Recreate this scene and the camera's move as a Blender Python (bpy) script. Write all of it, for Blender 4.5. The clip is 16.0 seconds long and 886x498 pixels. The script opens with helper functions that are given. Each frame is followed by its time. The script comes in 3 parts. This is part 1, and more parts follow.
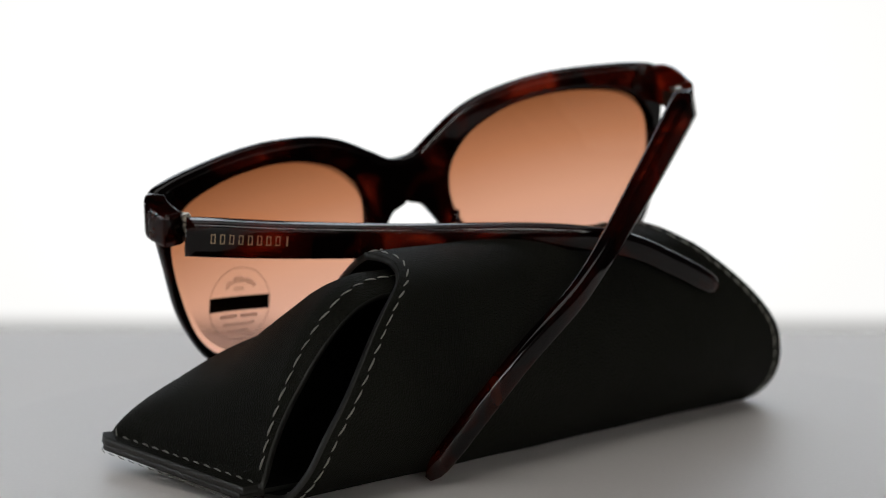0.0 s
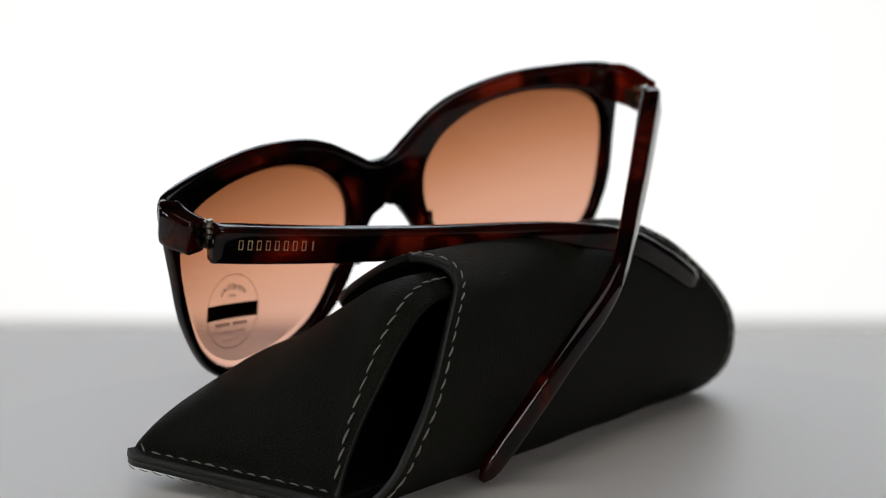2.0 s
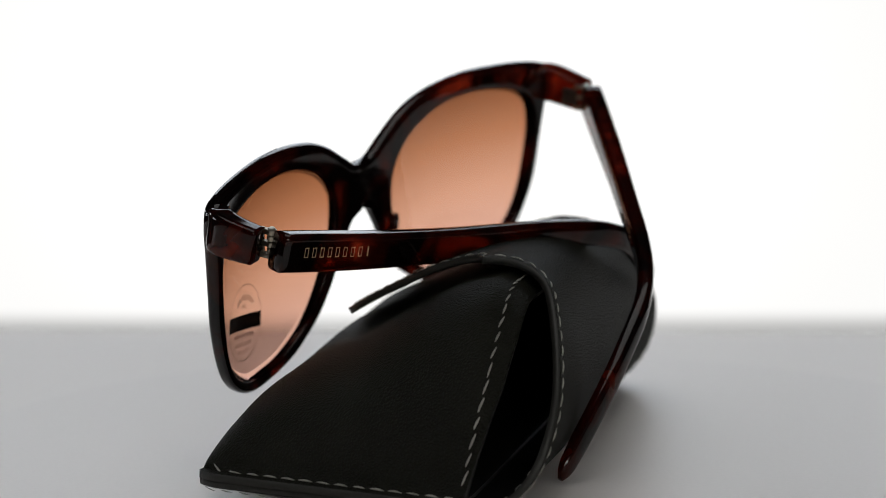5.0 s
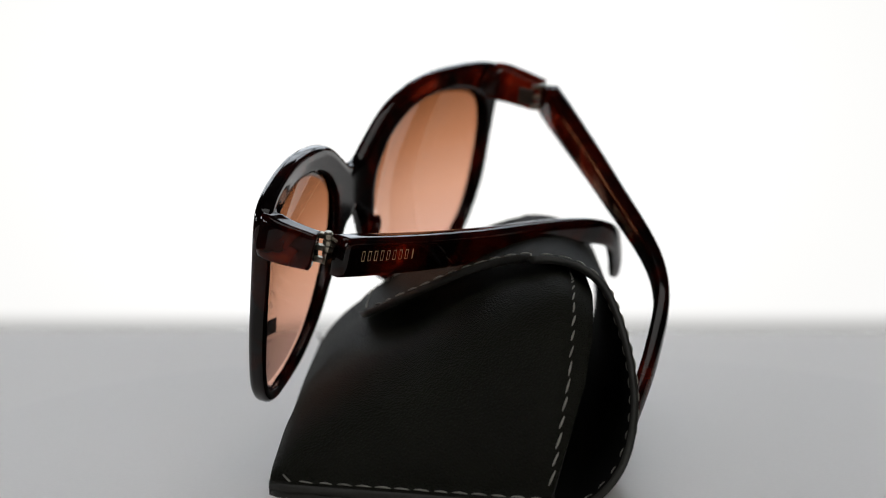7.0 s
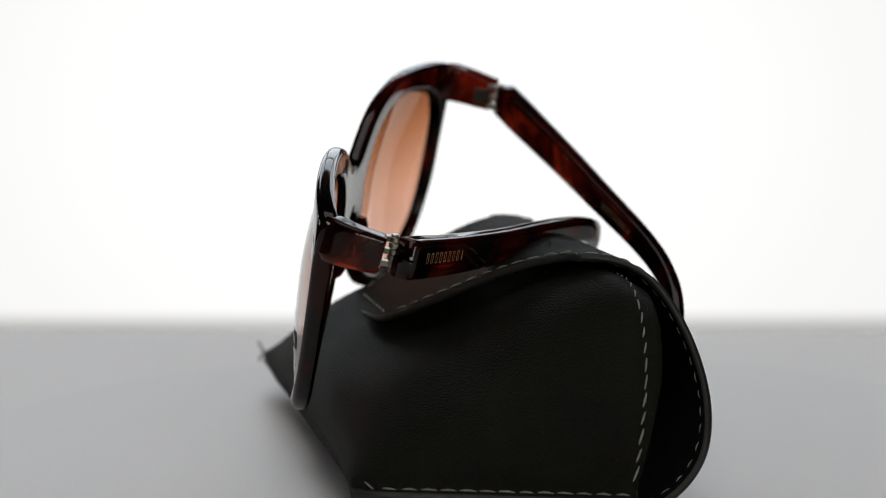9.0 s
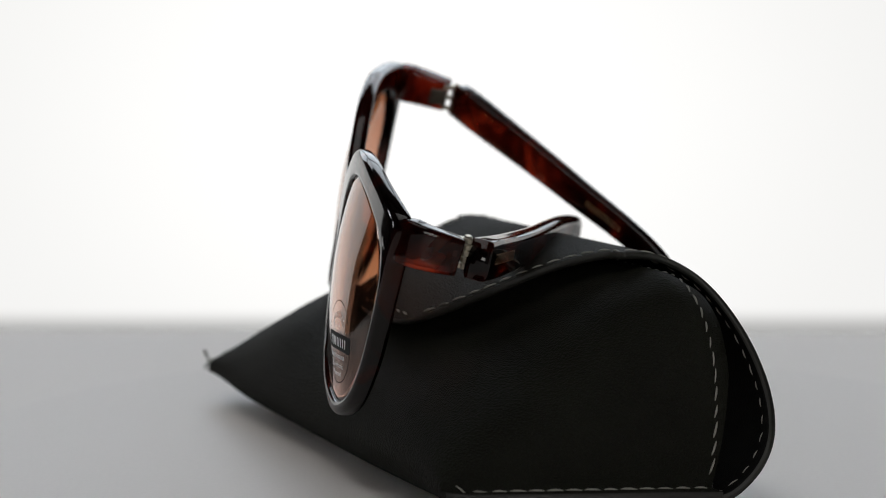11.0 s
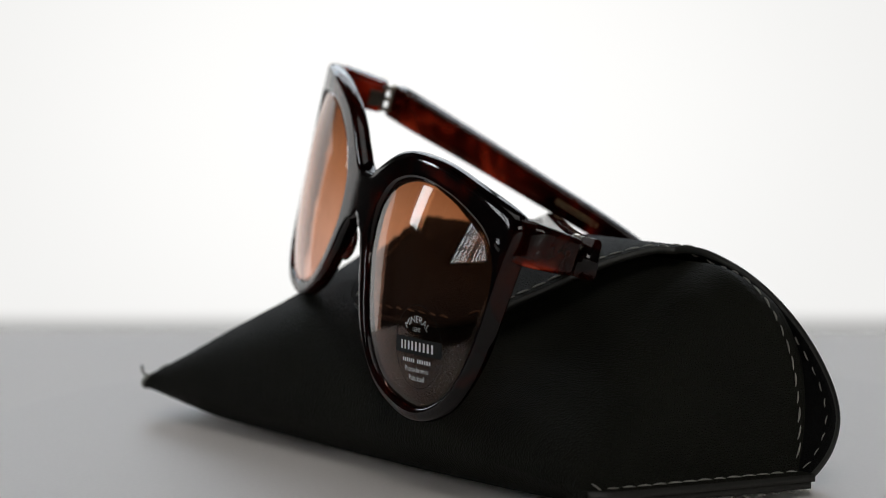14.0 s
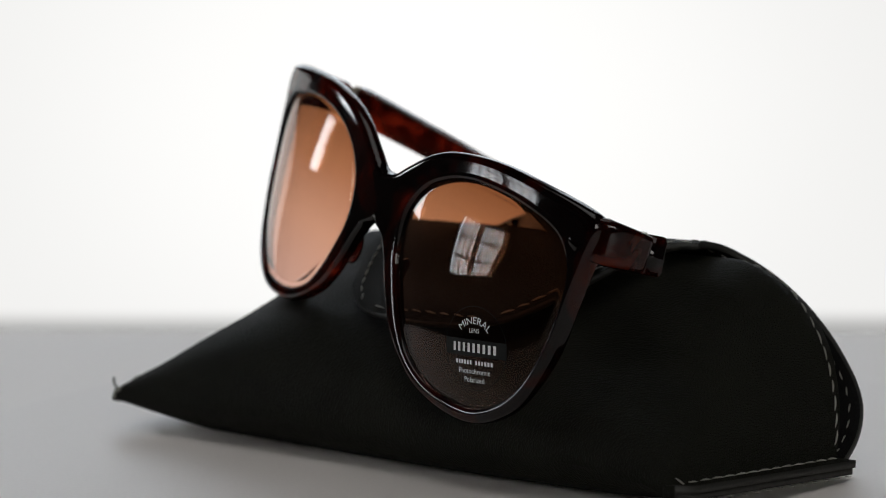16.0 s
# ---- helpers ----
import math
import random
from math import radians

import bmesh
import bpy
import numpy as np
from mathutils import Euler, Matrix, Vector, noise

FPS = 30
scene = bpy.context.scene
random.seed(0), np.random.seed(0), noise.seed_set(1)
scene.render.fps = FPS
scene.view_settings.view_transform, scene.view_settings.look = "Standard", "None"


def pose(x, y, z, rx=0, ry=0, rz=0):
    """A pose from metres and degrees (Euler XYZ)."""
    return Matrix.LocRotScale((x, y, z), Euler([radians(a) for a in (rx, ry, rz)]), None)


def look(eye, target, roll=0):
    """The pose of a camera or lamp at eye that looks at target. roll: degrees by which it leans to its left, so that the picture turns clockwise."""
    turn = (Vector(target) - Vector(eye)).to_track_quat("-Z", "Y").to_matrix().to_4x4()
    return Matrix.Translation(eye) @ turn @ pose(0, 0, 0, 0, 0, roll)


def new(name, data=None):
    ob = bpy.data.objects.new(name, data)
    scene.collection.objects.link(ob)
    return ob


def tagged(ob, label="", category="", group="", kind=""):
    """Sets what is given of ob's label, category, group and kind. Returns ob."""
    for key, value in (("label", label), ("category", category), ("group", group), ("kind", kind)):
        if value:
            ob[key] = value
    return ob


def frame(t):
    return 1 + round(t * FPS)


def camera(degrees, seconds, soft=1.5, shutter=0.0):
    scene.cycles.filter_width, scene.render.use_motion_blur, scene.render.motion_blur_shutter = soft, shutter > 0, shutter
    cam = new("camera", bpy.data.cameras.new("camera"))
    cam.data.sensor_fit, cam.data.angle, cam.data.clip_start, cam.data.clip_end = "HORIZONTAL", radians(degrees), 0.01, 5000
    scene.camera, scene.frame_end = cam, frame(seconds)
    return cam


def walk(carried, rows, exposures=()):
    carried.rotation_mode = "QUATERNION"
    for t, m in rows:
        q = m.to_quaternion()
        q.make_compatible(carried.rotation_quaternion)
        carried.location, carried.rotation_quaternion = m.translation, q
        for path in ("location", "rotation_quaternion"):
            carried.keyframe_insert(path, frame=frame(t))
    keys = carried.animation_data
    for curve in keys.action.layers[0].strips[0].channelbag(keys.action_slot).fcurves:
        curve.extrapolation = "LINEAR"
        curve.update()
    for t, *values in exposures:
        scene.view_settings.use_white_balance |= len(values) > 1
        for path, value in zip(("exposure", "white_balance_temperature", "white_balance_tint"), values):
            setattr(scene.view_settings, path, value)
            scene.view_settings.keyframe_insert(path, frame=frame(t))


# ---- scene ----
cam = camera(21.995, 16.0, soft=0.62)
EYE = Vector((0.0, -0.53645, 0.10555))
AIM = Vector((-0.02296, 0.99353, -0.11125))
STAND = look(EYE, EYE + AIM, roll=-0.234)
walk(cam, [(0.0, STAND), (16.0, STAND)], [(0.0, 0.14), (7.0, 0.12), (9.0, 0.07), (12.0, 0.0), (16.0, -0.02)])
cam.data.dof.use_dof = True
cam.data.dof.focus_distance = 0.484
cam.data.dof.aperture_fstop = 15.0

# turn of the turntable, seconds and degrees
TURN = [(0.0, 0.0), (2.0, 12.21), (4.0, 24.14), (6.5, 38.79), (9.0, 53.41), (11.5, 68.08), (14.0, 82.33), (16.0, 93.62)]

# ---- light ----
world = bpy.data.worlds.new("world")
scene.world = world
world.use_nodes = True
wn = world.node_tree.nodes
wl = world.node_tree.links
wn["Background"].inputs[0].default_value = (0.80, 0.88, 1.0, 1)
wn["Background"].inputs[1].default_value = 0.05
# power of the added overhead fill
FILL_WATTS = 6.2
SKY_GLOW = 2.35   # sky in the window over the backdrop
SIDE_GLOW = 10.0  # daylight in the paned side window


# ---- materials ----
def material(name):
    m = bpy.data.materials.new(name)
    m.use_nodes = True
    return m, m.node_tree.nodes, m.node_tree.links, m.node_tree.nodes["Principled BSDF"]


def node(nodes, kind, **inputs):
    n = nodes.new(kind)
    for key, value in inputs.items():
        n.inputs[key.replace("_", " ")].default_value = value
    return n


def ramp(nodes, *stops):
    r = nodes.new("ShaderNodeValToRGB")
    el = r.color_ramp.elements
    while len(el) < len(stops):
        el.new(0.5)
    for e, (pos, col) in zip(el, stops):
        e.position = pos
        e.color = (*col, 1)
    return r


def leather_material(name, base, rough):
    m, n, l, p = material(name)
    co = n.new("ShaderNodeTexCoord")
    vor = node(n, "ShaderNodeTexVoronoi", Scale=2100.0, Randomness=1.0)
    noi = node(n, "ShaderNodeTexNoise", Scale=2300.0, Detail=2.0, Roughness=0.5)
    big = node(n, "ShaderNodeTexNoise", Scale=40.0, Detail=3.0)
    for t in (vor, noi, big):
        l.new(co.outputs["Object"], t.inputs["Vector"])
    mix = n.new("ShaderNodeMath")
    mix.operation = "MULTIPLY_ADD"
    l.new(noi.outputs["Fac"], mix.inputs[0])
    mix.inputs[1].default_value = 0.9
    l.new(vor.outputs["Distance"], mix.inputs[2])
    b = node(n, "ShaderNodeBump", Strength=1.0, Distance=0.00034)
    l.new(mix.outputs[0], b.inputs["Height"])
    l.new(b.outputs["Normal"], p.inputs["Normal"])
    r = ramp(n, (0.3, [c * 0.75 for c in base]), (0.7, [c * 1.25 for c in base]))
    l.new(big.outputs["Fac"], r.inputs["Fac"])
    l.new(r.outputs["Color"], p.inputs["Base Color"])
    rr = n.new("ShaderNodeMapRange")
    l.new(big.outputs["Fac"], rr.inputs["Value"])
    rr.inputs["To Min"].default_value = rough - 0.06
    rr.inputs["To Max"].default_value = rough + 0.08
    l.new(rr.outputs[0], p.inputs["Roughness"])
    p.inputs["Specular IOR Level"].default_value = 0.27
    dull = n.new("ShaderNodeBsdfDiffuse")
    l.new(r.outputs["Color"], dull.inputs["Color"])
    l.new(b.outputs["Normal"], dull.inputs["Normal"])
    both = n.new("ShaderNodeMixShader")
    both.inputs[0].default_value = 0.71
    l.new(p.outputs[0], both.inputs[1])
    l.new(dull.outputs[0], both.inputs[2])
    l.new(both.outputs[0], n["Material Output"].inputs["Surface"])
    return m


LEATHER = leather_material("black_leather", (0.0105, 0.0107, 0.0080), 0.43)
LINING = leather_material("case_lining", (0.008, 0.008, 0.008), 0.85)


def plain(name, base, rough, metal=0.0, bump=0.0, scale=600.0, spec=0.5, var=0.11):
    m, n, l, p = material(name)
    co = n.new("ShaderNodeTexCoord")
    noi = node(n, "ShaderNodeTexNoise", Scale=scale, Detail=4.0)
    l.new(co.outputs["Object"], noi.inputs["Vector"])
    r = ramp(n, (0.3, [c * (1 - var) for c in base]), (0.7, [min(1, c * (1 + var)) for c in base]))
    l.new(noi.outputs["Fac"], r.inputs["Fac"])
    l.new(r.outputs["Color"], p.inputs["Base Color"])
    p.inputs["Roughness"].default_value = rough
    p.inputs["Metallic"].default_value = metal
    p.inputs["Specular IOR Level"].default_value = spec
    if bump:
        b = node(n, "ShaderNodeBump", Strength=bump, Distance=0.0002)
        l.new(noi.outputs["Fac"], b.inputs["Height"])
        l.new(b.outputs["Normal"], p.inputs["Normal"])
    return m


THREAD = plain("grey_thread", (0.28, 0.275, 0.245), 0.7, bump=0.6, scale=2500.0)
EDGE = plain("case_edge_paint", (0.014, 0.0138, 0.0115), 0.5, bump=0.4, scale=1200.0)
STEEL = plain("hinge_steel", (0.46, 0.42, 0.34), 0.3, metal=1.0)
DARK_STEEL = plain("hinge_plate_steel", (0.10, 0.085, 0.07), 0.4, metal=0.8)
GOLD = plain("gold_print", (0.55, 0.40, 0.24), 0.4, metal=0.3)
WHITE_PRINT = plain("white_print", (0.85, 0.85, 0.85), 0.6)
TABLE = plain("white_table_laminate", (0.83, 0.783, 0.752), 0.46, bump=0.02, scale=900.0, spec=0.3, var=0.015)
DISC = plain("white_turntable_plastic", (0.815, 0.77, 0.742), 0.44, bump=0.02, scale=900.0, spec=0.3, var=0.015)
WALLPAINT = plain("room_wall_paint", (0.05, 0.047, 0.045), 0.8, bump=0.1, scale=60.0)
WOODFLOOR = plain("room_floor_brown", (0.10, 0.07, 0.05), 0.6, bump=0.1, scale=20.0)
FRAMEWHITE = plain("window_bar_paint", (0.10, 0.10, 0.10), 0.5)


def tortoise_material(name, shift, through_share):
    m, n, l, p = material(name)
    co = n.new("ShaderNodeTexCoord")
    noi = node(n, "ShaderNodeTexNoise", Scale=62.0, Detail=2.5, Roughness=0.55, Distortion=0.8)
    l.new(co.outputs["Object"], noi.inputs["Vector"])
    r = ramp(n, (0.44 - shift, (0.003, 0.001, 0.001)), (0.56 - shift, (0.05, 0.004, 0.002)), (0.69 - shift, (0.22, 0.02, 0.006)))
    l.new(noi.outputs["Fac"], r.inputs["Fac"])
    l.new(r.outputs["Color"], p.inputs["Base Color"])
    t = ramp(n, (0.42 - shift, (0.10,) * 3), (0.60 - shift, (0.85,) * 3))
    l.new(noi.outputs["Fac"], t.inputs["Fac"])
    l.new(t.outputs["Color"], p.inputs["Transmission Weight"])
    p.inputs["Roughness"].default_value = 0.06
    p.inputs["IOR"].default_value = 1.49
    thin = n.new("ShaderNodeBsdfTranslucent")
    tc = ramp(n, (0.43 - shift, (0.004, 0.001, 0.001)), (0.58 - shift, (0.16, 0.012, 0.004)), (0.70 - shift, (0.55, 0.06, 0.012)))
    l.new(noi.outputs["Fac"], tc.inputs["Fac"])
    l.new(tc.outputs["Color"], thin.inputs["Color"])
    mix = n.new("ShaderNodeMixShader")
    mix.inputs[0].default_value = through_share
    l.new(p.outputs[0], mix.inputs[1])
    l.new(thin.outputs[0], mix.inputs[2])
    l.new(mix.outputs[0], n["Material Output"].inputs["Surface"])
    return m


TORTOISE = tortoise_material("tortoise_acetate", 0.0, 0.24)
TORTOISE_DEEP = tortoise_material("deep_red_tortoise_acetate", 0.06, 0.32)
TORTOISE_RED = tortoise_material("red_tortoise_acetate", 0.155, 0.50)


def lens_material():
    m, n, l, p = material("brown_gradient_lens")
    co = n.new("ShaderNodeTexCoord")
    sep = n.new("ShaderNodeSeparateXYZ")
    l.new(co.outputs["Object"], sep.inputs[0])
    mr = n.new("ShaderNodeMapRange")
    l.new(sep.outputs["Z"], mr.inputs["Value"])
    mr.inputs["From Min"].default_value = 0.022
    mr.inputs["From Max"].default_value = 0.075
    r = ramp(n, (0.0, (0.70, 0.41, 0.325)), (0.35, (0.62, 0.315, 0.205)), (0.62, (0.42, 0.172, 0.084)), (0.85, (0.23, 0.08, 0.03)), (1.0, (0.17, 0.055, 0.02)))
    l.new(mr.outputs[0], r.inputs["Fac"])
    l.new(r.outputs["Color"], p.inputs["Base Color"])
    p.inputs["Transmission Weight"].default_value = 1.0
    p.inputs["Roughness"].default_value = 0.0
    p.inputs["IOR"].default_value = 1.29
    return m


LENS = lens_material()


def film_material():
    m, n, l, p = material("dark_sticker_film")
    p.inputs["Base Color"].default_value = (0.01, 0.01, 0.01, 1)
    p.inputs["Roughness"].default_value = 0.7
    p.inputs["Specular IOR Level"].default_value = 0.2
    return m


FILM = film_material()


def glow(name, colour, strength):
    m, n, l, p = material(name)
    n.remove(p)
    e = n.new("ShaderNodeEmission")
    e.inputs[0].default_value = (*colour, 1)
    e.inputs[1].default_value = strength
    l.new(e.outputs[0], n["Material Output"].inputs["Surface"])
    return m




def backdrop_material():
    """A white sheet that glows by itself, uneven light painted into its emission, over an added grey foot."""
    m, n, l, p = material("glowing_white_backdrop")
    n.remove(p)
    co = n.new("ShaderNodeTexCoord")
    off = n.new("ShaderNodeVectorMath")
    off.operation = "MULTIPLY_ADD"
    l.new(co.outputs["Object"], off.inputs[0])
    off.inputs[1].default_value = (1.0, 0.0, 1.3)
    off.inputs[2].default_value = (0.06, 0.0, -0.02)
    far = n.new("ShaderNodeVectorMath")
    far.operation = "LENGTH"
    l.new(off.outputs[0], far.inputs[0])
    # light falloff painted into the emission: brighter middle, dimmer rim
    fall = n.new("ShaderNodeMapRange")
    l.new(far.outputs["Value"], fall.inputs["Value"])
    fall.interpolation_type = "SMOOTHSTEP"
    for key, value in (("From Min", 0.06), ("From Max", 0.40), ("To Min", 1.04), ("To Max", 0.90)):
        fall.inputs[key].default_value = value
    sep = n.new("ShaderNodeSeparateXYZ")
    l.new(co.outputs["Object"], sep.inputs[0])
    # added foot: emission dimmed below this height to meet the table's lit tone
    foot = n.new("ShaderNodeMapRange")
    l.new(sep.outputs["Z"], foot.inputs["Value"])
    for key, value in (("From Min", GREY_GLOW_TOP - 0.004), ("From Max", GREY_GLOW_TOP + 0.004), ("To Min", 0.50), ("To Max", 1.0)):
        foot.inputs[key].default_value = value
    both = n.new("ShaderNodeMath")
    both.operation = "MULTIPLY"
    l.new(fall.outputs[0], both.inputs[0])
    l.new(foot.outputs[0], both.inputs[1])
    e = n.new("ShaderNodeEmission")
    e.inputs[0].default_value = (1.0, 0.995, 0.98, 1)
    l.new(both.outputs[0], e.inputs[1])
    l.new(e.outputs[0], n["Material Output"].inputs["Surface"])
    return m


# height where the added dim glow turns to full white
GREY_GLOW_TOP = -0.136
BACKDROP_GLOW = backdrop_material()
SKY = glow("window_sky", (0.85, 0.92, 1.0), SKY_GLOW)
# glow added behind the camera to lift front faces and shadows
FRONT_FILL = glow("front_fill_glow", (1.0, 0.98, 0.93), 6.0)
DAYLIGHT = glow("window_daylight", (0.92, 0.96, 1.0), SIDE_GLOW)


# ---- mesh tools ----
def part(name, bm, mat, parent=None, label="", smooth=True):
    me = bpy.data.meshes.new(name)
    bm.normal_update()
    bm.to_mesh(me)
    bm.free()
    for f in me.polygons:
        f.use_smooth = smooth
    for k in (mat if isinstance(mat, (list, tuple)) else [mat]):
        me.materials.append(k)
    ob = new(name, me)
    if parent is not None:
        ob.parent = parent
    if label:
        tagged(ob, label)
    return ob


def box(bm, lo, hi, bevel=0.0, seg=2):
    g = bmesh.ops.create_cube(bm, size=1.0)
    lo, hi = Vector(lo), Vector(hi)
    for v in g["verts"]:
        v.co = Vector([(lo[i] + hi[i]) / 2 + v.co[i] * (hi[i] - lo[i]) for i in range(3)])
    if bevel:
        es = {e for v in g["verts"] for e in v.link_edges}
        bmesh.ops.bevel(bm, geom=list(es), offset=bevel, segments=seg, affect="EDGES", profile=0.6)
    return bm


def spline(points, count, closed=False):
    """Even samples of a Catmull-Rom curve through the points."""
    pts = [Vector(p) for p in points]
    n = len(pts)
    fine = []
    for i in range(n if closed else n - 1):
        if closed:
            p0, p1, p2, p3 = (pts[(i + k) % n] for k in (-1, 0, 1, 2))
        else:
            p1, p2 = pts[i], pts[i + 1]
            p0 = pts[i - 1] if i > 0 else 2 * p1 - p2
            p3 = pts[i + 2] if i + 2 < n else 2 * p2 - p1
        for k in range(24):
            t = k / 24
            fine.append(0.5 * (2 * p1 + (p2 - p0) * t + (2 * p0 - 5 * p1 + 4 * p2 - p3) * t ** 2 + (3 * p1 - p0 - 3 * p2 + p3) * t ** 3))
    fine.append(fine[0].copy() if closed else pts[-1].copy())
    d = [0.0]
    for a, b in zip(fine, fine[1:]):
        d.append(d[-1] + (b - a).length)
    out, j = [], 0
    for k in range(count):
        s = d[-1] * k / (count if closed else count - 1)
        while j < len(d) - 2 and d[j + 1] < s:
            j += 1
        w = (s - d[j]) / max(d[j + 1] - d[j], 1e-9)
        out.append(fine[j].lerp(fine[j + 1], min(max(w, 0), 1)))
    return out


def sweep(bm, path, ups, sizes, power=3.0, ring=20):
    """A rounded bar along path; sizes are half widths (side, up)."""
    rings = []
    for i, c in enumerate(path):
        t = (path[min(i + 1, len(path) - 1)] - path[max(i - 1, 0)]).normalized()
        side = t.cross(ups[i]).normalized()
        up = side.cross(t)
        w, h = sizes[i]
        pw = power[i] if isinstance(power, list) else power
        r = []
        for k in range(ring):
            a = 2 * math.pi * (k + 0.5) / ring
            ca, sa = math.cos(a), math.sin(a)
            q = (abs(ca) ** pw + abs(sa) ** pw) ** (-1 / pw)
            r.append(bm.verts.new(c + side * (w * q * ca) + up * (h * q * sa)))
        rings.append(r)
    for a, b in zip(rings, rings[1:]):
        for k in range(ring):
            bm.faces.new((a[k], a[(k + 1) % ring], b[(k + 1) % ring], b[k]))
    bm.faces.new(rings[0][::-1])
    bm.faces.new(rings[-1])
    return bm


def interp(x, xs, ys):
    return float(np.interp(x, xs, ys))


MM = 0.001

# ---- the place ----
def build_place():
    # table top with a rounded rear edge
    bm = bmesh.new()
    box(bm, (-0.42, -0.95, -0.034), (0.60, 0.0, -0.003), 0.004, 3)
    table = part("table", bm, TABLE)
    tagged(table, "white laminate table top with a soft rear edge", "table", kind="structure")
    table.matrix_basis = pose(-0.017, 0.196, 0, 0, 0, -1.65)
    bm = bmesh.new()
    box(bm, (-1.6, -2.4, -0.83), (1.6, 1.4, -0.79))
    tagged(part("floor", bm, WOODFLOOR), "dark brown room floor under the table", "floor", kind="structure")
    # self-glowing white backdrop behind the table, and the sky in the window above it
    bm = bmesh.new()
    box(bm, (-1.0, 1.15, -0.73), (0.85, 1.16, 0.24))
    tagged(part("backdrop", bm, BACKDROP_GLOW), "plain white backdrop glowing by itself, with an added grey glowing foot, behind the table", "backdrop", kind="structure")
    for name, lo, hi in (("wall_east", (1.5, -2.3, -0.79), (1.6, 1.4, 1.7)), ("ceiling", (-1.6, -2.4, 1.72), (1.6, 1.5, 1.82))):
        bm = bmesh.new()
        box(bm, lo, hi)
        tagged(part(name, bm, WALLPAINT), "plain dim room " + name.split("_")[0], name.split("_")[0], kind="structure")
    # unseen fill light added over the front of the table, with a rim round it
    bm = bmesh.new()
    for lo, hi in (((-0.72, -1.05, 1.66), (0.72, -1.0, 1.72)), ((-0.72, 0.40, 1.66), (0.72, 0.45, 1.72)), ((-0.72, -1.0, 1.66), (-0.67, 0.40, 1.72)), ((0.67, -1.0, 1.66), (0.72, 0.40, 1.72))):
        box(bm, lo, hi, 0.004, 1)
    tagged(part("fill_lamp_rim", bm, FRAMEWHITE), "rim of an added, unseen fill light over the table", "ceiling light", kind="structure")
    lamp = bpy.data.lights.new("fill_lamp", "AREA")
    lamp.shape, lamp.size, lamp.size_y = "RECTANGLE", 1.3, 1.36
    lamp.energy, lamp.color = FILL_WATTS, (1.0, 0.985, 0.96)
    new("fill_lamp", lamp).matrix_basis = Matrix.Translation((0, -0.30, 1.70))
    # wall behind the camera with a wide window, added unseen as front fill
    bm = bmesh.new()
    for lo, hi in (((-1.5, -2.4, -0.79), (1.5, -2.3, 0.3)), ((-1.5, -2.4, 1.0), (1.5, -2.3, 1.7)), ((-1.5, -2.4, 0.3), (0.05, -2.3, 1.0)), ((1.45, -2.4, 0.3), (1.5, -2.3, 1.0))):
        box(bm, lo, hi)
    tagged(part("wall_south", bm, WALLPAINT), "plain dim room wall with a wide window", "wall", kind="structure")
    # made-up window, set to the right to brighten the case's front
    paned_window("fill_window", FRONT_FILL, Matrix.Translation((0.75, -2.35, 0.65)) @ Matrix.Rotation(radians(180), 4, "Z"), 1.40, 0.70, 3, 2, 0.035)
    # rear wall with a wide window above the backdrop
    bm = bmesh.new()
    for lo, hi in (((-1.5, 1.3, -0.79), (1.5, 1.4, 0.26)), ((-1.5, 1.3, 1.14), (1.5, 1.4, 1.7)), ((-1.5, 1.3, 0.26), (-0.7, 1.4, 1.14)), ((0.7, 1.3, 0.26), (1.5, 1.4, 1.14))):
        box(bm, lo, hi)
    tagged(part("wall_north", bm, WALLPAINT), "plain dim room wall with a wide window", "wall", kind="structure")
    paned_window("window_1", SKY, Matrix.Translation((0, 1.35, 0.70)), 1.40, 0.88, 3, 2, 0.035)
    # side wall with a paned window and a narrow one
    bm = bmesh.new()
    for lo, hi in (((-1.6, -2.3, -0.79), (-1.5, 0.61, 0.17)), ((-1.6, -2.3, 0.49), (-1.5, 0.61, 1.7)), ((-1.6, -2.3, 0.17), (-1.5, -0.12, 0.49)), ((-1.6, 0.32, 0.17), (-1.5, 0.61, 0.49)), ((-1.6, 0.61, -0.79), (-1.5, 1.4, 0.30)), ((-1.6, 0.61, 0.60), (-1.5, 1.4, 1.7)), ((-1.6, 0.61, 0.30), (-1.5, 0.90, 0.60)), ((-1.6, 1.14, 0.30), (-1.5, 1.4, 0.60))):
        box(bm, lo, hi)
    tagged(part("wall_west", bm, WALLPAINT), "plain dim room wall with paned windows", "wall", kind="structure")
    side = Matrix.Rotation(radians(90), 4, "Z")
    paned_window("window_2", DAYLIGHT, Matrix.Translation((-1.55, 0.10, 0.33)) @ side, 0.44, 0.32, 8, 3, 0.012, 0.05)
    paned_window("window_3", DAYLIGHT, Matrix.Translation((-1.55, 1.02, 0.45)) @ side, 0.24, 0.30, 1, 1, 0.008)


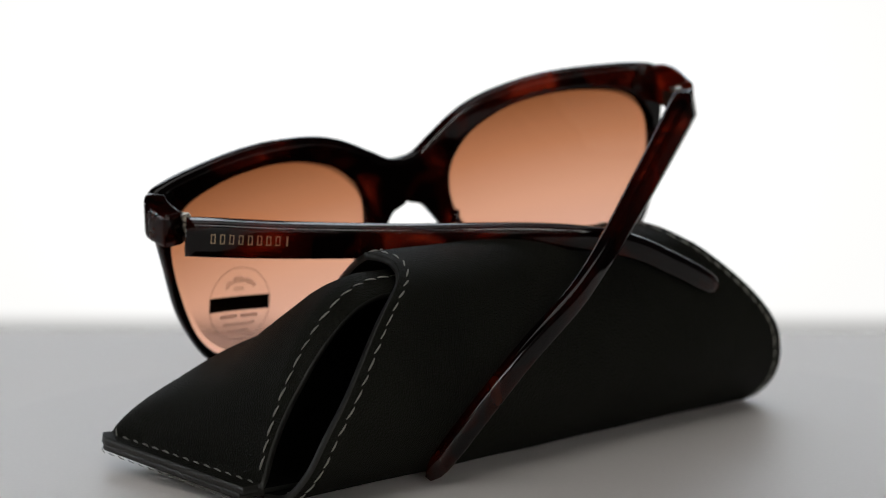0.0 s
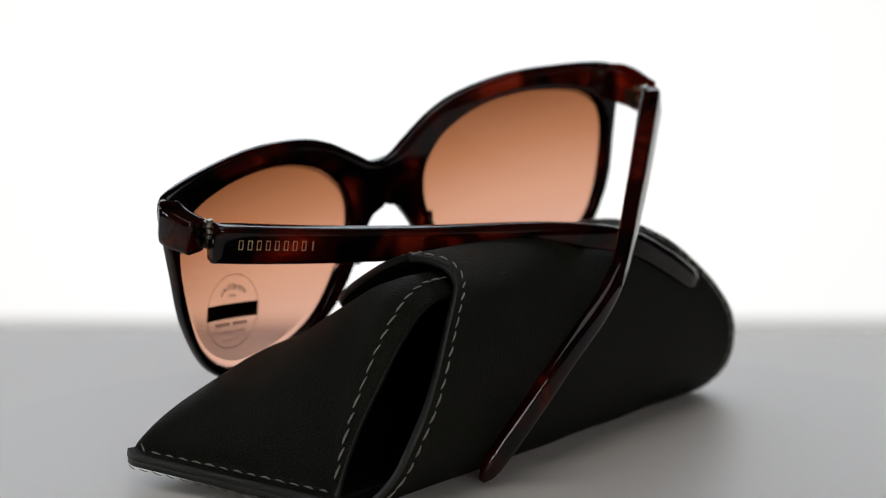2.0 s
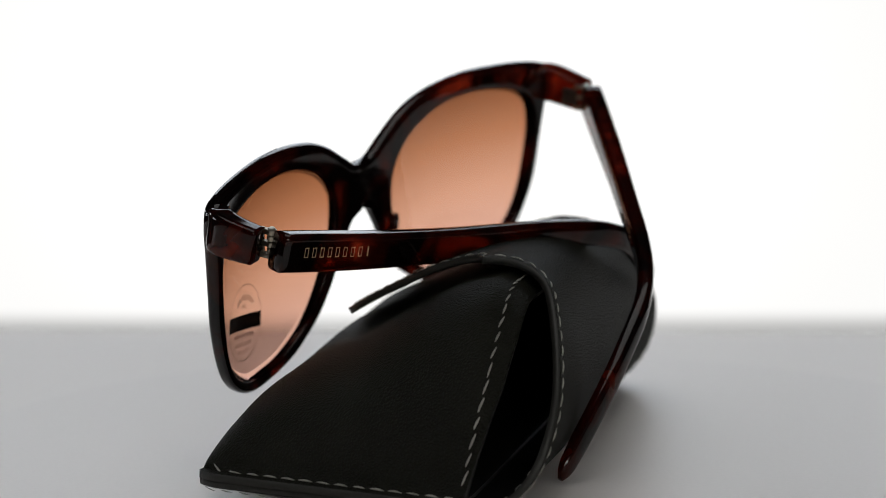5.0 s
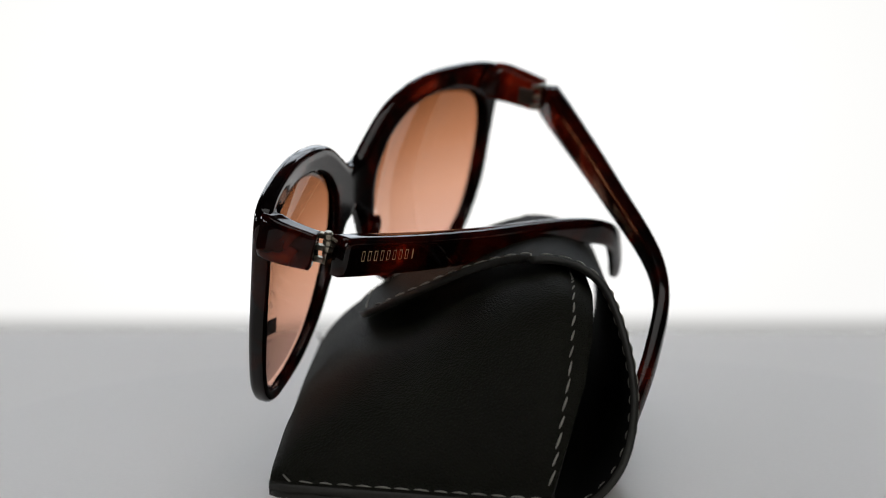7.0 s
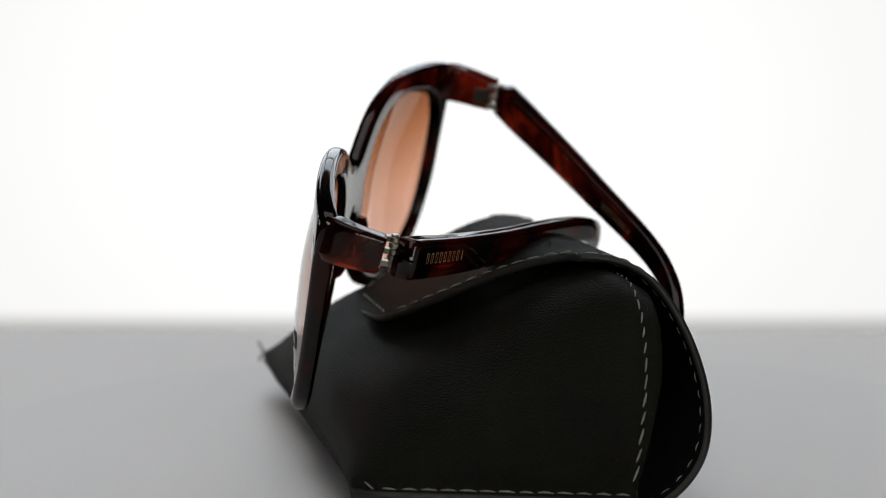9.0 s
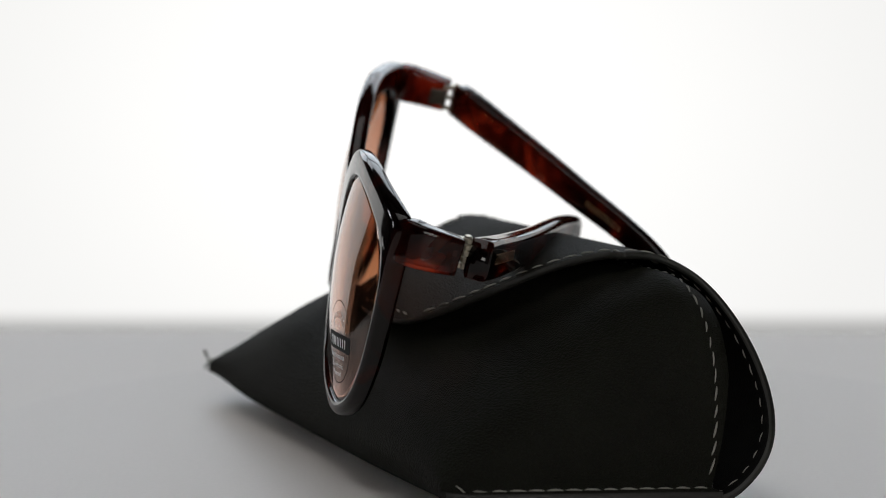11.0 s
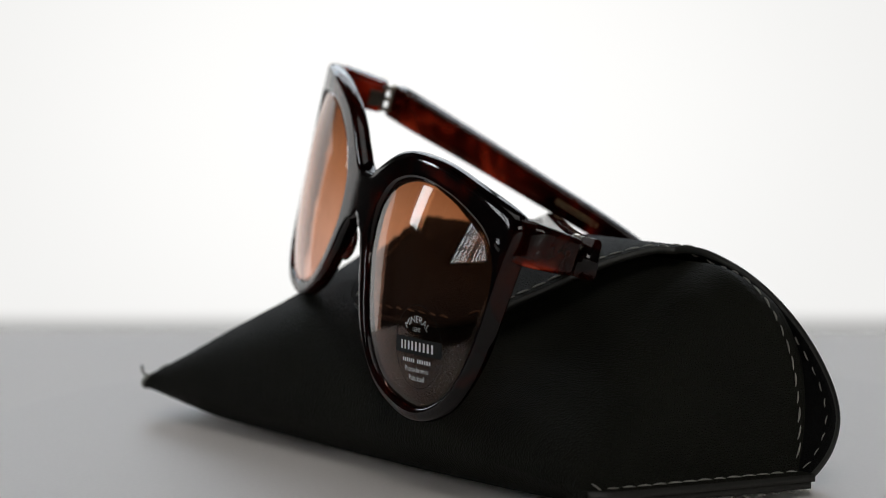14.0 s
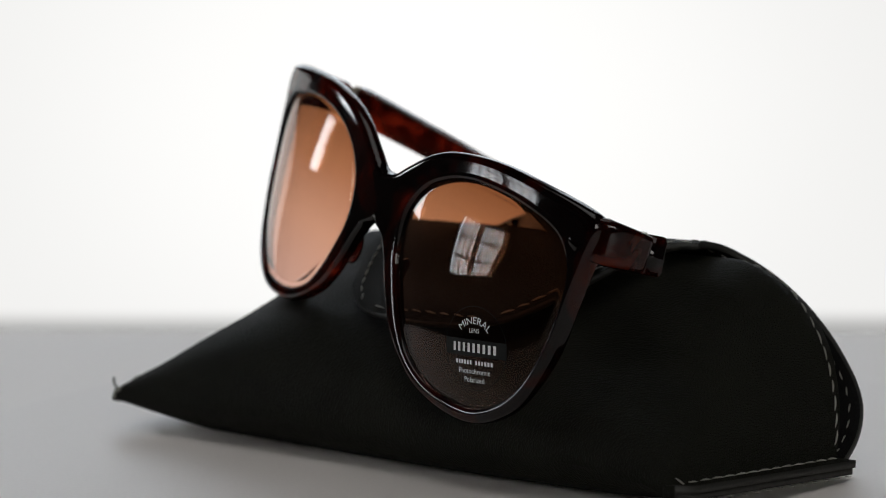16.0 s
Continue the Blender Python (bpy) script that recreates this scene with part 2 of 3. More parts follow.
def paned_window(name, mat, m, w, h, cols, rows, bar, post=0.0):
    """A window in its opening: frame, glazing bars and bright sky behind; m is its centre, x along it."""
    root = new(name)
    tagged(root, "bright window with dark glazing bars", "window", kind="structure")
    root.matrix_basis = m
    bm = bmesh.new()
    box(bm, (-w / 2, 0.03, -h / 2), (w / 2, 0.034, h / 2))
    part("pane", bm, mat, root, "bright daylight behind the pane", False)
    bm = bmesh.new()
    t = bar
    for lo, hi in (((-w / 2, -0.02, -h / 2), (w / 2, 0.02, -h / 2 + t)), ((-w / 2, -0.02, h / 2 - t), (w / 2, 0.02, h / 2)), ((-w / 2, -0.02, -h / 2 + t), (-w / 2 + t, 0.02, h / 2 - t)), ((w / 2 - t, -0.02, -h / 2 + t), (w / 2, 0.02, h / 2 - t))):
        box(bm, lo, hi)
    for k in range(1, cols):
        x = -w / 2 + w * k / cols
        hw = post / 2 if post and k == cols // 2 else t / 2
        box(bm, (x - hw, -0.015, -h / 2), (x + hw, 0.015, h / 2))
    for k in range(1, rows):
        z = -h / 2 + h * k / rows
        box(bm, (-w / 2, -0.012, z - t / 2), (w / 2, 0.012, z + t / 2))
    part("window_frame", bm, FRAMEWHITE, root, "dark painted glazing bars", False)


build_place()


# ---- turntable ----
def build_turntable():
    bm = bmesh.new()
    prof = [(0.0, 0.0), (0.129, 0.0), (0.1302, -0.0003), (0.131, -0.0012), (0.131, -0.003), (0.0, -0.003)]
    n = 160
    rings = [[bm.verts.new((r * math.cos(2 * math.pi * k / n), r * math.sin(2 * math.pi * k / n), z)) for k in range(n)] for r, z in prof[1:-1]]
    for a, b in zip(rings, rings[1:]):
        for k in range(n):
            bm.faces.new((a[k], b[k], b[(k + 1) % n], a[(k + 1) % n]))
    bm.faces.new(rings[0])
    bm.faces.new(rings[-1][::-1])
    ob = part("turntable", bm, DISC, smooth=False)
    ring = bmesh.new()
    rows = [[ring.verts.new((r * math.cos(2 * math.pi * k / n), r * math.sin(2 * math.pi * k / n), z)) for k in range(n)] for r, z in ((0.1311, -0.0006), (0.1318, -0.0009), (0.1320, -0.0016), (0.1320, -0.0030))]
    for a, b in zip(rows, rows[1:]):
        for k in range(n):
            ring.faces.new((a[k], b[k], b[(k + 1) % n], a[(k + 1) % n]))
    part("edge_ring", ring, DISC, ob, "thin white edge ring")
    tagged(ob, "thin round white turntable disc lying on the table", "turntable")
    return ob


TURNTABLE = build_turntable()

# ---- spectacle case, a along its length, b across, z up, in millimetres ----
CASE_A = Vector((0.6619, 0.7496, 0.0))
CASE_B = Vector((0.7496, -0.6619, 0.0))
CASE_POSE = Matrix(((CASE_A.x, -CASE_B.x, 0, -0.0904), (CASE_A.y, -CASE_B.y, 0, -0.0320), (0, 0, 1, 0), (0, 0, 0, 1)))
CASE_LEN = 166.0


def soft(x, xs, ys):
    return sum(interp(x + d, xs, ys) for d in (-4, -3, -2, -1, 0, 1, 2, 3, 4)) / 9


def pouch_point(a, s):
    """The pouch sheet: s runs from the lower right edge, under, round the rear fold and up to the mouth."""
    sec = POUCH_SECTION
    x = s * (len(sec) - 1)
    i = min(int(x), len(sec) - 2)
    q = sec[i].lerp(sec[i + 1], x - i)
    b, z = q.x, q.y
    upper = s > POUCH_NOSE
    tail = a > CASE_LEN / 2
    d = min(a, CASE_LEN - a)
    run = interp(b, (0, 30, 60), (58, 50, 36) if tail else (38, 39, 31))
    hem = interp(b, (6, 34), (0.0, 4.8)) if tail else interp(b, (0, 14, 45, 62, 70), (3.2, 4.6, 4.8, 4.5, 4.4))
    e = min(max((d - hem) / (run - hem), 0), 1) ** 1.08
    k = math.sqrt(1 - (1 - e) ** 2)
    if tail:
        w = interp(b, (0, 20, 60), (0.15, 0.1, 0.0))
        k = k * (1 - w) + (e * e * (3 - 2 * e) * 0.35 + e * 0.65) * w
    if b > 56:
        b = 56 + (b - 56) * ((0.66 + 0.34 * k) if tail else interp(k, (0, 0.47, 0.58, 0.83, 1), (0.1, 0.54, 0.65, 0.8, 0.84)))
    lift = 5.2 * interp(b, (0, 60), (1, 0)) * interp(a, (95, 140, 166), (0, 0.16, 1.0))
    lift += 3.0 * interp(b, (0, 60), (1, 0)) * interp(a, (0, 30, 60), (1, 0.4, 0))
    flat = 4.3 if upper else 1.3
    ripple = 0.35 * noise.noise(Vector((a, b, z)) * 0.06) * k
    if upper:
        z += -3.7 * interp(b, (0, 10, 28, 48), (0.5, 1, 1, 0)) * soft(a, (0, 18, 50, 80), (0.3, 1, 0.8, 0)) + 1.4 * interp(b, (0, 8, 30, 45), (0.5, 1, 1, 0)) * soft(a, (90, 115, 150, 166), (0, 1, 1, 0))
    slant = 0.122 * b * interp(a, (0, 60), (1, 0))
    slant -= 0.10 * max(0.0, 5.0 - b) ** 2 * interp(a, (0, 14), (1, 0))
    return Vector((a - slant, -b, flat + lift + (z - flat - lift * 0.6) * k + (ripple if upper else 0)))


POUCH_SECTION = spline([(57, 1.2, 0), (35, 1.0, 0), (13, 0.6, 0), (4, 2.6, 0), (0, 9.5, 0), (4, 19.8, 0), (14, 28.6, 0), (26, 34.0, 0), (40, 40.0, 0), (52, 44.4, 0), (60.5, 46.2, 0), (68.8, 42.6, 0)], 61)
POUCH_NOSE = min(range(61), key=lambda i: POUCH_SECTION[i].x) / 60

COVER_SECTION = spline([(56, 0.2, 0), (64, 1.5, 0), (71.5, 9, 0), (75, 20, 0), (74.6, 31, 0), (71, 42, 0), (66.5, 47, 0), (60, 49.4, 0), (52, 49.3, 0), (42, 46.4, 0), (30, 41.0, 0), (21, 36.4, 0), (14, 32.4, 0)], 81)


def cover_span(q):
    """Where the covering sheet begins and ends along the case, at a point of its section."""
    if q.x > 54:
        a0 = soft(q.y, (0, 2, 11, 16, 28, 37, 44, 49.4), (0, -1, -0.5, 1, 9, 16.5, 25, 34))
        a1 = soft(q.y, (0, 5, 13, 23, 33, 42, 47, 49.4), (165, 166, 164, 159, 148, 135.5, 128, 123))
    else:
        xs = (14, 14.3, 15, 16.5, 19, 23, 30, 37, 45, 54)
        a0 = interp(q.x, xs, (79, 72, 66, 61.5, 57.5, 53.5, 48.5, 44.8, 40.5, 35.5))
        a1 = interp(q.x, xs, (82, 88.5, 95, 100, 104.3, 108.3, 112, 115, 118, 122))
    return a0, a1


def cover_point(t, s, inset=0.0):
    x = s * (len(COVER_SECTION) - 1)
    i = min(int(x), len(COVER_SECTION) - 2)
    q = COVER_SECTION[i].lerp(COVER_SECTION[i + 1], x - i)
    a0, a1 = cover_span(q)
    a0, a1 = a0 + inset, a1 - inset
    a = a0 + (a1 - a0) * t
    wave = 0.5 * noise.noise(Vector((a * 0.035, q.x * 0.05, q.y * 0.05)))
    return Vector((a, -q.x + wave, q.y + wave * 0.5))


def sheet(name, fn, nu, nv, thick, parent, label, flip=False, offset=-1.0):
    bm = bmesh.new()
    grid = [[bm.verts.new(fn(i / (nu - 1), j / (nv - 1)) * MM) for j in range(nv)] for i in range(nu)]
    for i in range(nu - 1):
        for j in range(nv - 1):
            vs = (grid[i][j], grid[i + 1][j], grid[i + 1][j + 1], grid[i][j + 1])
            bm.faces.new(vs[::-1] if flip else vs)
    ob = part(name, bm, [LEATHER, EDGE, LINING], parent, label)
    m = ob.modifiers.new("thickness", "SOLIDIFY")
    m.thickness, m.offset = thick * MM, offset
    m.material_offset, m.material_offset_rim = 2, 1
    return ob


def stitches(name, points, normals, parent, pitch=3.75, length=3.2, width=0.22):
    """A row of thread stitches along a seam, each a small plump bead."""
    bm = bmesh.new()
    total = sum((b - a).length for a, b in zip(points, points[1:]))
    n = max(2, int(total / pitch))
    d, acc = [0.0], 0.0
    for a, b in zip(points, points[1:]):
        acc += (b - a).length
        d.append(acc)
    def at(s):
        j = max(0, min(len(d) - 2, int(np.searchsorted(d, s)) - 1))
        w = (s - d[j]) / max(d[j + 1] - d[j], 1e-9)
        return points[j].lerp(points[j + 1], w), (points[j + 1] - points[j]).normalized(), normals[j].lerp(normals[j + 1], w).normalized()
    for k in range(n):
        c, t, nn = at((k + 0.5) * total / n)
        side = t.cross(nn).normalized()
        t = (t + side * random.uniform(0.08, 0.26)).normalized()
        side = t.cross(nn).normalized()
        ln, wd = length * random.uniform(0.85, 1.1), width * random.uniform(0.85, 1.2)
        rings = []
        for u in (-1.0, -0.82, -0.4, 0.0, 0.4, 0.82, 1.0):
            r = wd * max(0.12, math.sqrt(max(0, 1 - u * u * 0.95)))
            lift = 0.16 * (1 - u * u) - 0.04
            rings.append([bm.verts.new((c + t * (u * ln / 2) + side * (r * math.cos(q)) + nn * (lift + r * math.sin(q))) * MM) for q in [2 * math.pi * w / 6 for w in range(6)]])
        for a, b in zip(rings, rings[1:]):
            for q in range(6):
                bm.faces.new((a[q], a[(q + 1) % 6], b[(q + 1) % 6], b[q]))
    return part(name, bm, THREAD, parent, "grey thread stitching")


def normal_of(fn, u, v, flip=1.0):
    e = 0.004
    du = fn(min(u + e, 1), v) - fn(max(u - e, 0), v)
    dv = fn(u, min(v + e, 1)) - fn(u, max(v - e, 0))
    n = du.cross(dv)
    return n.normalized() * flip if n.length > 0 else Vector((0, 0, 1))


def build_case():
    case = new("glasses_case")
    tagged(case, "black grained leather glasses case with grey stitching", "glasses case")
    pf = lambda t, s: pouch_point(CASE_LEN * (0.5 - 0.5 * math.cos(math.pi * t)), s)
    sheet("pouch", pf, 221, 90, 1.6, case, "black leather pouch with an open mouth", True)
    cover = sheet("cover_flap", cover_point, 110, 110, 1.6, case, "black leather cover folded over the pouch")
    # seam stitches at both ends of the pouch
    for name, a in (("front_seam", 3.6), ("rear_seam", CASE_LEN - 3.6)):
        ss = [POUCH_NOSE + 0.06 + (0.945 - POUCH_NOSE - 0.06) * k / 60 for k in range(61)]
        fn = lambda t, s: pouch_point(CASE_LEN * t, s)
        stitches(name, [pouch_point(a, s) + Vector((0, 0, 0.05)) for s in ss], [normal_of(fn, a / CASE_LEN, s, -1) for s in ss], case)
    fn = lambda t, s: pouch_point(CASE_LEN * t, s)
    aa = [4.55 + (CASE_LEN - 9.6) * (0.5 - 0.5 * math.cos(math.pi * k / 160)) for k in range(161)]
    stitches("mouth_seam", [pouch_point(a, 0.962) - normal_of(fn, a / CASE_LEN, 0.962) * 0.15 for a in aa], [normal_of(fn, a / CASE_LEN, 0.962, -1) for a in aa], case)
    # second row under the thick front edge
    ss = [POUCH_NOSE + 0.05 + (0.93 - POUCH_NOSE - 0.05) * k / 50 for k in range(51)]
    under = [pouch_point(0.0, s) for s in ss]
    stitches("underside_seam", [Vector((p.x - 0.12, p.y, p.z - 3.3)) for p in under], [Vector((-1, 0, -0.4)).normalized()] * 51, case, length=2.6, width=0.12)
    # cover stitches, a little inside its edge
    for name, side in (("cover_seam", 0), ("cover_seam", 1)):
        pts, nor = [], []
        for k in range(121):
            s = 0.03 + 0.925 * k / 120
            pts.append(cover_point(side, s, 2.7))
            nor.append(normal_of(cover_point, min(max(side, 0.03), 0.97), s, 1))
        stitches(name, pts, nor, case)
        stitches("inner_seam", [p - q * 1.65 for p, q in zip(pts[:70], nor)], [-q for q in nor[:70]], case, length=2.3, width=0.14)
    pts = [cover_point(0.03 + 0.94 * k / 40, 0.972, 3.0) for k in range(41)]
    stitches("flap_seam", pts, [normal_of(cover_point, 0.03 + 0.94 * k / 40, 0.965, 1) for k in range(41)], case)
    for k, (dz, dx) in enumerate(((3.0, 0.8), (-2.0, 0.8))):
        root = pouch_point(CASE_LEN - 2.0, POUCH_NOSE + 0.01)
        pts = spline([root * MM, (root + Vector((1.2, 0.5 + dx * 0.3, dz * 0.4))) * MM, (root + Vector((0.6, 1.0 + dx * 0.6, dz))) * MM], 8)
        bm = bmesh.new()
        sweep(bm, pts, [Vector((1, 0, 0.2))] * 8, [(0.00035, 0.00035)] * 8, 2.0, 8)
        part("thread_end", bm, THREAD, case, "loose grey thread end")
    return case


CASE = build_case()

# ---- sunglasses: x to the wearer's right, y forward, z up, in millimetres ----
GE = Vector((0.86845, 0.45484, 0.19728))
GF = Vector((-0.48509, 0.86171, 0.14877))
GU = Vector((-0.10233, -0.22489, 0.96899))
GO = Vector((0.00298, 0.00181, 0.00015))
GLASSES_POSE = Matrix(((GE.x, GF.x, GU.x, GO.x), (GE.y, GF.y, GU.y, GO.y), (GE.z, GF.z, GU.z, GO.z), (0, 0, 0, 1)))
FACE_Y, WRAP = 44.3, 0.0013

# right half of the front: outer edge from the bridge's top round to its underside, then the lens opening
OUTER = [(0, 60.6), (3.6, 61.6), (8.1, 64.6), (16.3, 69.6), (25.4, 72.5), (39.7, 74), (55, 73.2), (64.6, 72.0), (68.4, 70.4), (69.2, 66), (68.4, 60), (67.4, 52), (65.9, 40.5), (62.2, 30.5), (58, 24.5), (51.5, 20.3), (42.8, 18.9), (29.5, 20.7), (18.3, 27), (11.6, 35), (7.1, 43), (3.5, 48), (0, 49.3)]
INNER = [(65.2, 51.5), (64.1, 60), (59.3, 65.2), (49.4, 67.8), (40.5, 68.4), (32.8, 68), (25.2, 66.2), (17.5, 62.2), (12.4, 55.3), (12, 46.4), (15.1, 38.9), (19.3, 32), (24.9, 26.5), (32.6, 23.2), (40.9, 22.2), (50.4, 23.1), (58.4, 28.4), (62.8, 36.8)]
CENTRE = Vector((38, 46.5))


def across(x):
    """Place across the front, which is set over a little to the wearer's right."""
    return (1.022 if x > 0 else 1.007) * x + 0.5


def front_y(x, z):
    """Depth of the front's outer face, wrapped round the wearer's."""
    return FACE_Y - WRAP * x * x - 1.3e-7 * x ** 4 + 0.02 * (60 - z)


def radial(loop, count, closed):
    """Loop resampled at even angles round the lens centre, from the bridge side."""
    pts = spline([(x, z, 0) for x, z in loop], 700, closed)
    if not closed:
        for k in range(1, 30):
            pts.append(Vector((0, 49.3 + (60.6 - 49.3) * k / 30, 0)))
    out = []
    angs = [math.atan2(p.y - CENTRE.y, p.x - CENTRE.x) for p in pts]
    order = sorted(range(len(pts)), key=lambda i: angs[i])
    xs = [angs[i] for i in order]
    rad = [(Vector((pts[i].x, pts[i].y)) - CENTRE).length for i in order]
    for k in range(count):
        a = -math.pi + 2 * math.pi * (k + 0.5) / count
        r = float(np.interp(a, xs, rad, period=2 * math.pi))
        out.append(Vector((CENTRE.x + r * math.cos(a), CENTRE.y + r * math.sin(a))))
    return out


def build_front(parent):
    bm = bmesh.new()
    n = 220
    outer, inner = radial(OUTER, n, False), radial(INNER, n, True)
    depth = 3.7
    for sign in (1, -1):
        rings = []
        for o, i in zip(outer, inner):
            seam = o.x < 0.25
            if seam:
                o = Vector((0.0, o.y))
            ring = []
            def edge(f, y):
                p = o.lerp(i, f)
                w = (o - i).length
                do, di = f * w, (1 - f) * w
                drop = 0.0
                r = 1.5
                if not seam and do < r:
                    drop += r - math.sqrt(max(0, r * r - (r - do) ** 2))
                r2 = 0.9
                if di < r2:
                    drop += r2 - math.sqrt(max(0, r2 * r2 - (r2 - di) ** 2))
                dep = drop if y > 0 else -drop
                yy = front_y(p.x * sign, p.y) - (0 if y > 0 else depth + 0.7 * (p.x / 70) ** 2) - dep
                return Vector((across(p.x * sign), yy, p.y)) * MM
            fs = [0, 0.02, 0.07, 0.16, 0.3, 0.5, 0.7, 0.85, 0.93, 0.98, 1.0]
            for f in fs:
                ring.append(bm.verts.new(edge(f, 1)))
            for f in reversed(fs):
                ring.append(bm.verts.new(edge(f, -1)))
            rings.append((ring, seam))
        m = len(rings[0][0])
        for k in range(n):
            (a, sa), (b, sb) = rings[k], rings[(k + 1) % n]
            for q in range(m):
                if q == m - 1 and sa and sb:
                    continue
                vs = (a[q], a[(q + 1) % m], b[(q + 1) % m], b[q])
                bm.faces.new(vs if sign > 0 else vs[::-1])
    bmesh.ops.remove_doubles(bm, verts=bm.verts, dist=0.00004)
    bmesh.ops.recalc_face_normals(bm, faces=bm.faces)
    return part("front_frame", bm, TORTOISE, parent, "dark red tortoiseshell front with cat-eye corners")


def build_lens(parent, sign):
    bm = bmesh.new()
    n, rings = 96, 10
    edge = radial(INNER, n, True)
    sides = []
    for back in (0, 1):
        c = bm.verts.new(Vector((across(CENTRE.x * sign), front_y(CENTRE.x * sign, CENTRE.y) - 1.0 - 1.8 * back + 2.6, CENTRE.y)) * MM)
        rows = []
        for r in range(1, rings + 1):
            f = r / rings
            row = []
            for e in edge:
                p = CENTRE.lerp(e + (e - CENTRE).normalized() * 1.3, f)
                bulge = 2.6 * (1 - f * f)
                row.append(bm.verts.new(Vector((across(p.x * sign), front_y(p.x * sign, p.y) - 1.0 - 1.8 * back + bulge, p.y)) * MM))
            rows.append(row)
        for k in range(n):
            bm.faces.new((c, rows[0][k], rows[0][(k + 1) % n]))
            for a, b in zip(rows, rows[1:]):
                bm.faces.new((a[k], b[k], b[(k + 1) % n], a[(k + 1) % n]))
        sides.append(rows[-1])
    for k in range(n):
        bm.faces.new((sides[0][k], sides[1][k], sides[1][(k + 1) % n], sides[0][(k + 1) % n]))
    bmesh.ops.recalc_face_normals(bm, faces=bm.faces)
    return part("lens", bm, LENS, parent, "brown gradient mineral glass lens")


TO_LOCAL = GLASSES_POSE.inverted()


def build_temple(parent, points, label, sign):
    path = spline([TO_LOCAL @ (Vector(p) * MM) for p in points], 70)
    n = len(path)
    ups = [Vector((0, 0, 1))] * n
    sizes = []
    for i in range(n):
        f = i / (n - 1)
        h = interp(f, (0, 0.05, 0.3, 0.6, 0.8, 0.93, 0.975, 0.99, 1.0), (4.2, 4.3, 3.9 if sign < 0 else 3.6, 3.1 if sign < 0 else 2.8, 2.8, 2.8, 2.5, 1.9, 0.8)) * MM
        w = interp(f, (0, 0.12, 0.4, 0.7, 0.93, 0.975, 0.99, 1.0), (2.5, 2.4, 2.0, 1.8, 1.7, 1.5, 1.1, 0.5)) * MM
        sizes.append((w, h))
    bm = bmesh.new()
    sweep(bm, path, ups, sizes, [interp(i / (n - 1), (0, 0.2, 0.6, 1), (7.0, 6.0, 3.2, 2.4)) for i in range(n)], 32)
    bmesh.ops.recalc_face_normals(bm, faces=bm.faces)
    ob = part("temple", bm, TORTOISE if sign < 0 else TORTOISE_DEEP, parent, label)
    # maker's name on the outer face as plain bars
    for k in range(9):
        f = (3.0 + 8.4 * k / 8) if sign < 0 else (27.0 + 6.0 * k / 8)
        i0 = int(f)
        c = path[i0].lerp(path[i0 + 1], f - i0)
        t = (path[i0 + 1] - path[i0]).normalized()
        side = t.cross(Vector((0, 0, 1))).normalized()
        up = side.cross(t)
        if side.y * sign < 0:
            side = -side
        c = c + side * (sizes[i0][0] + 0.00008) + up * 0.0004
        half = t * (0.00018 if k == 8 else 0.00052)
        size = 0.0011 if sign < 0 else 0.0007
        bm = bmesh.new()
        q = [bm.verts.new(c + half * a + up * (size * b)) for a, b in ((-1, -1), (1, -1), (1, 1), (-1, 1))]
        bm.faces.new(q)
        if k < 8:
            bm.normal_update()
            bmesh.ops.inset_individual(bm, faces=bm.faces[:], thickness=0.00026)
            inner = min(bm.faces, key=lambda g: (g.calc_center_median() - c).length)
            bmesh.ops.delete(bm, geom=[inner], context="FACES_ONLY")
        part("letter_bar", bm, GOLD, ob)
    return ob


def cylinder(bm, a, b, r, n=16):
    axis = (b - a).normalized()
    side = axis.orthogonal().normalized()
    up = axis.cross(side)
    rows = [[bm.verts.new(c + (side * math.cos(2 * math.pi * k / n) + up * math.sin(2 * math.pi * k / n)) * q) for k in range(n)] for c, q in ((a, r * 0.85), (a + axis * r * 0.15, r), (b - axis * r * 0.15, r), (b, r * 0.85))]
    for p, q in zip(rows, rows[1:]):
        for k in range(n):
            bm.faces.new((p[k], p[(k + 1) % n], q[(k + 1) % n], q[k]))
    bm.faces.new(rows[0][::-1])
    bm.faces.new(rows[-1])


def build_hinge(parent, sign, back):
    """A five-knuckle barrel hinge with a leaf let into each side."""
    x, y = across(64.9 * sign), back - 1.9
    bm = bmesh.new()
    z0, n, h = 61.3, 5, 1.36
    for k in range(n):
        a = Vector((x, y, z0 + k * h + 0.07)) * MM
        b = Vector((x, y, z0 + (k + 1) * h - 0.07)) * MM
        cylinder(bm, a, b, 1.1 * MM)
        lo, hi = (y, y + 3.2) if k % 2 == 0 else (y - 3.0, y)
        box(bm, Vector((x - 0.7, lo, z0 + k * h + 0.1)) * MM, Vector((x + 0.7, hi, z0 + (k + 1) * h - 0.1)) * MM, 0.0001, 1)
    bmesh.ops.recalc_face_normals(bm, faces=bm.faces)
    hinge = part("hinge", bm, STEEL, parent, "small bright steel barrel hinge", smooth=False)
    bm = bmesh.new()
    cylinder(bm, Vector((x, y, z0 + n * h - 0.1)) * MM, Vector((x, y, z0 + n * h + 0.35)) * MM, 0.8 * MM)
    part("screw", bm, STEEL, hinge, "tiny steel hinge screw", smooth=False)


LENS_RIM = [(p - CENTRE).length for p in radial(INNER, 360, True)]


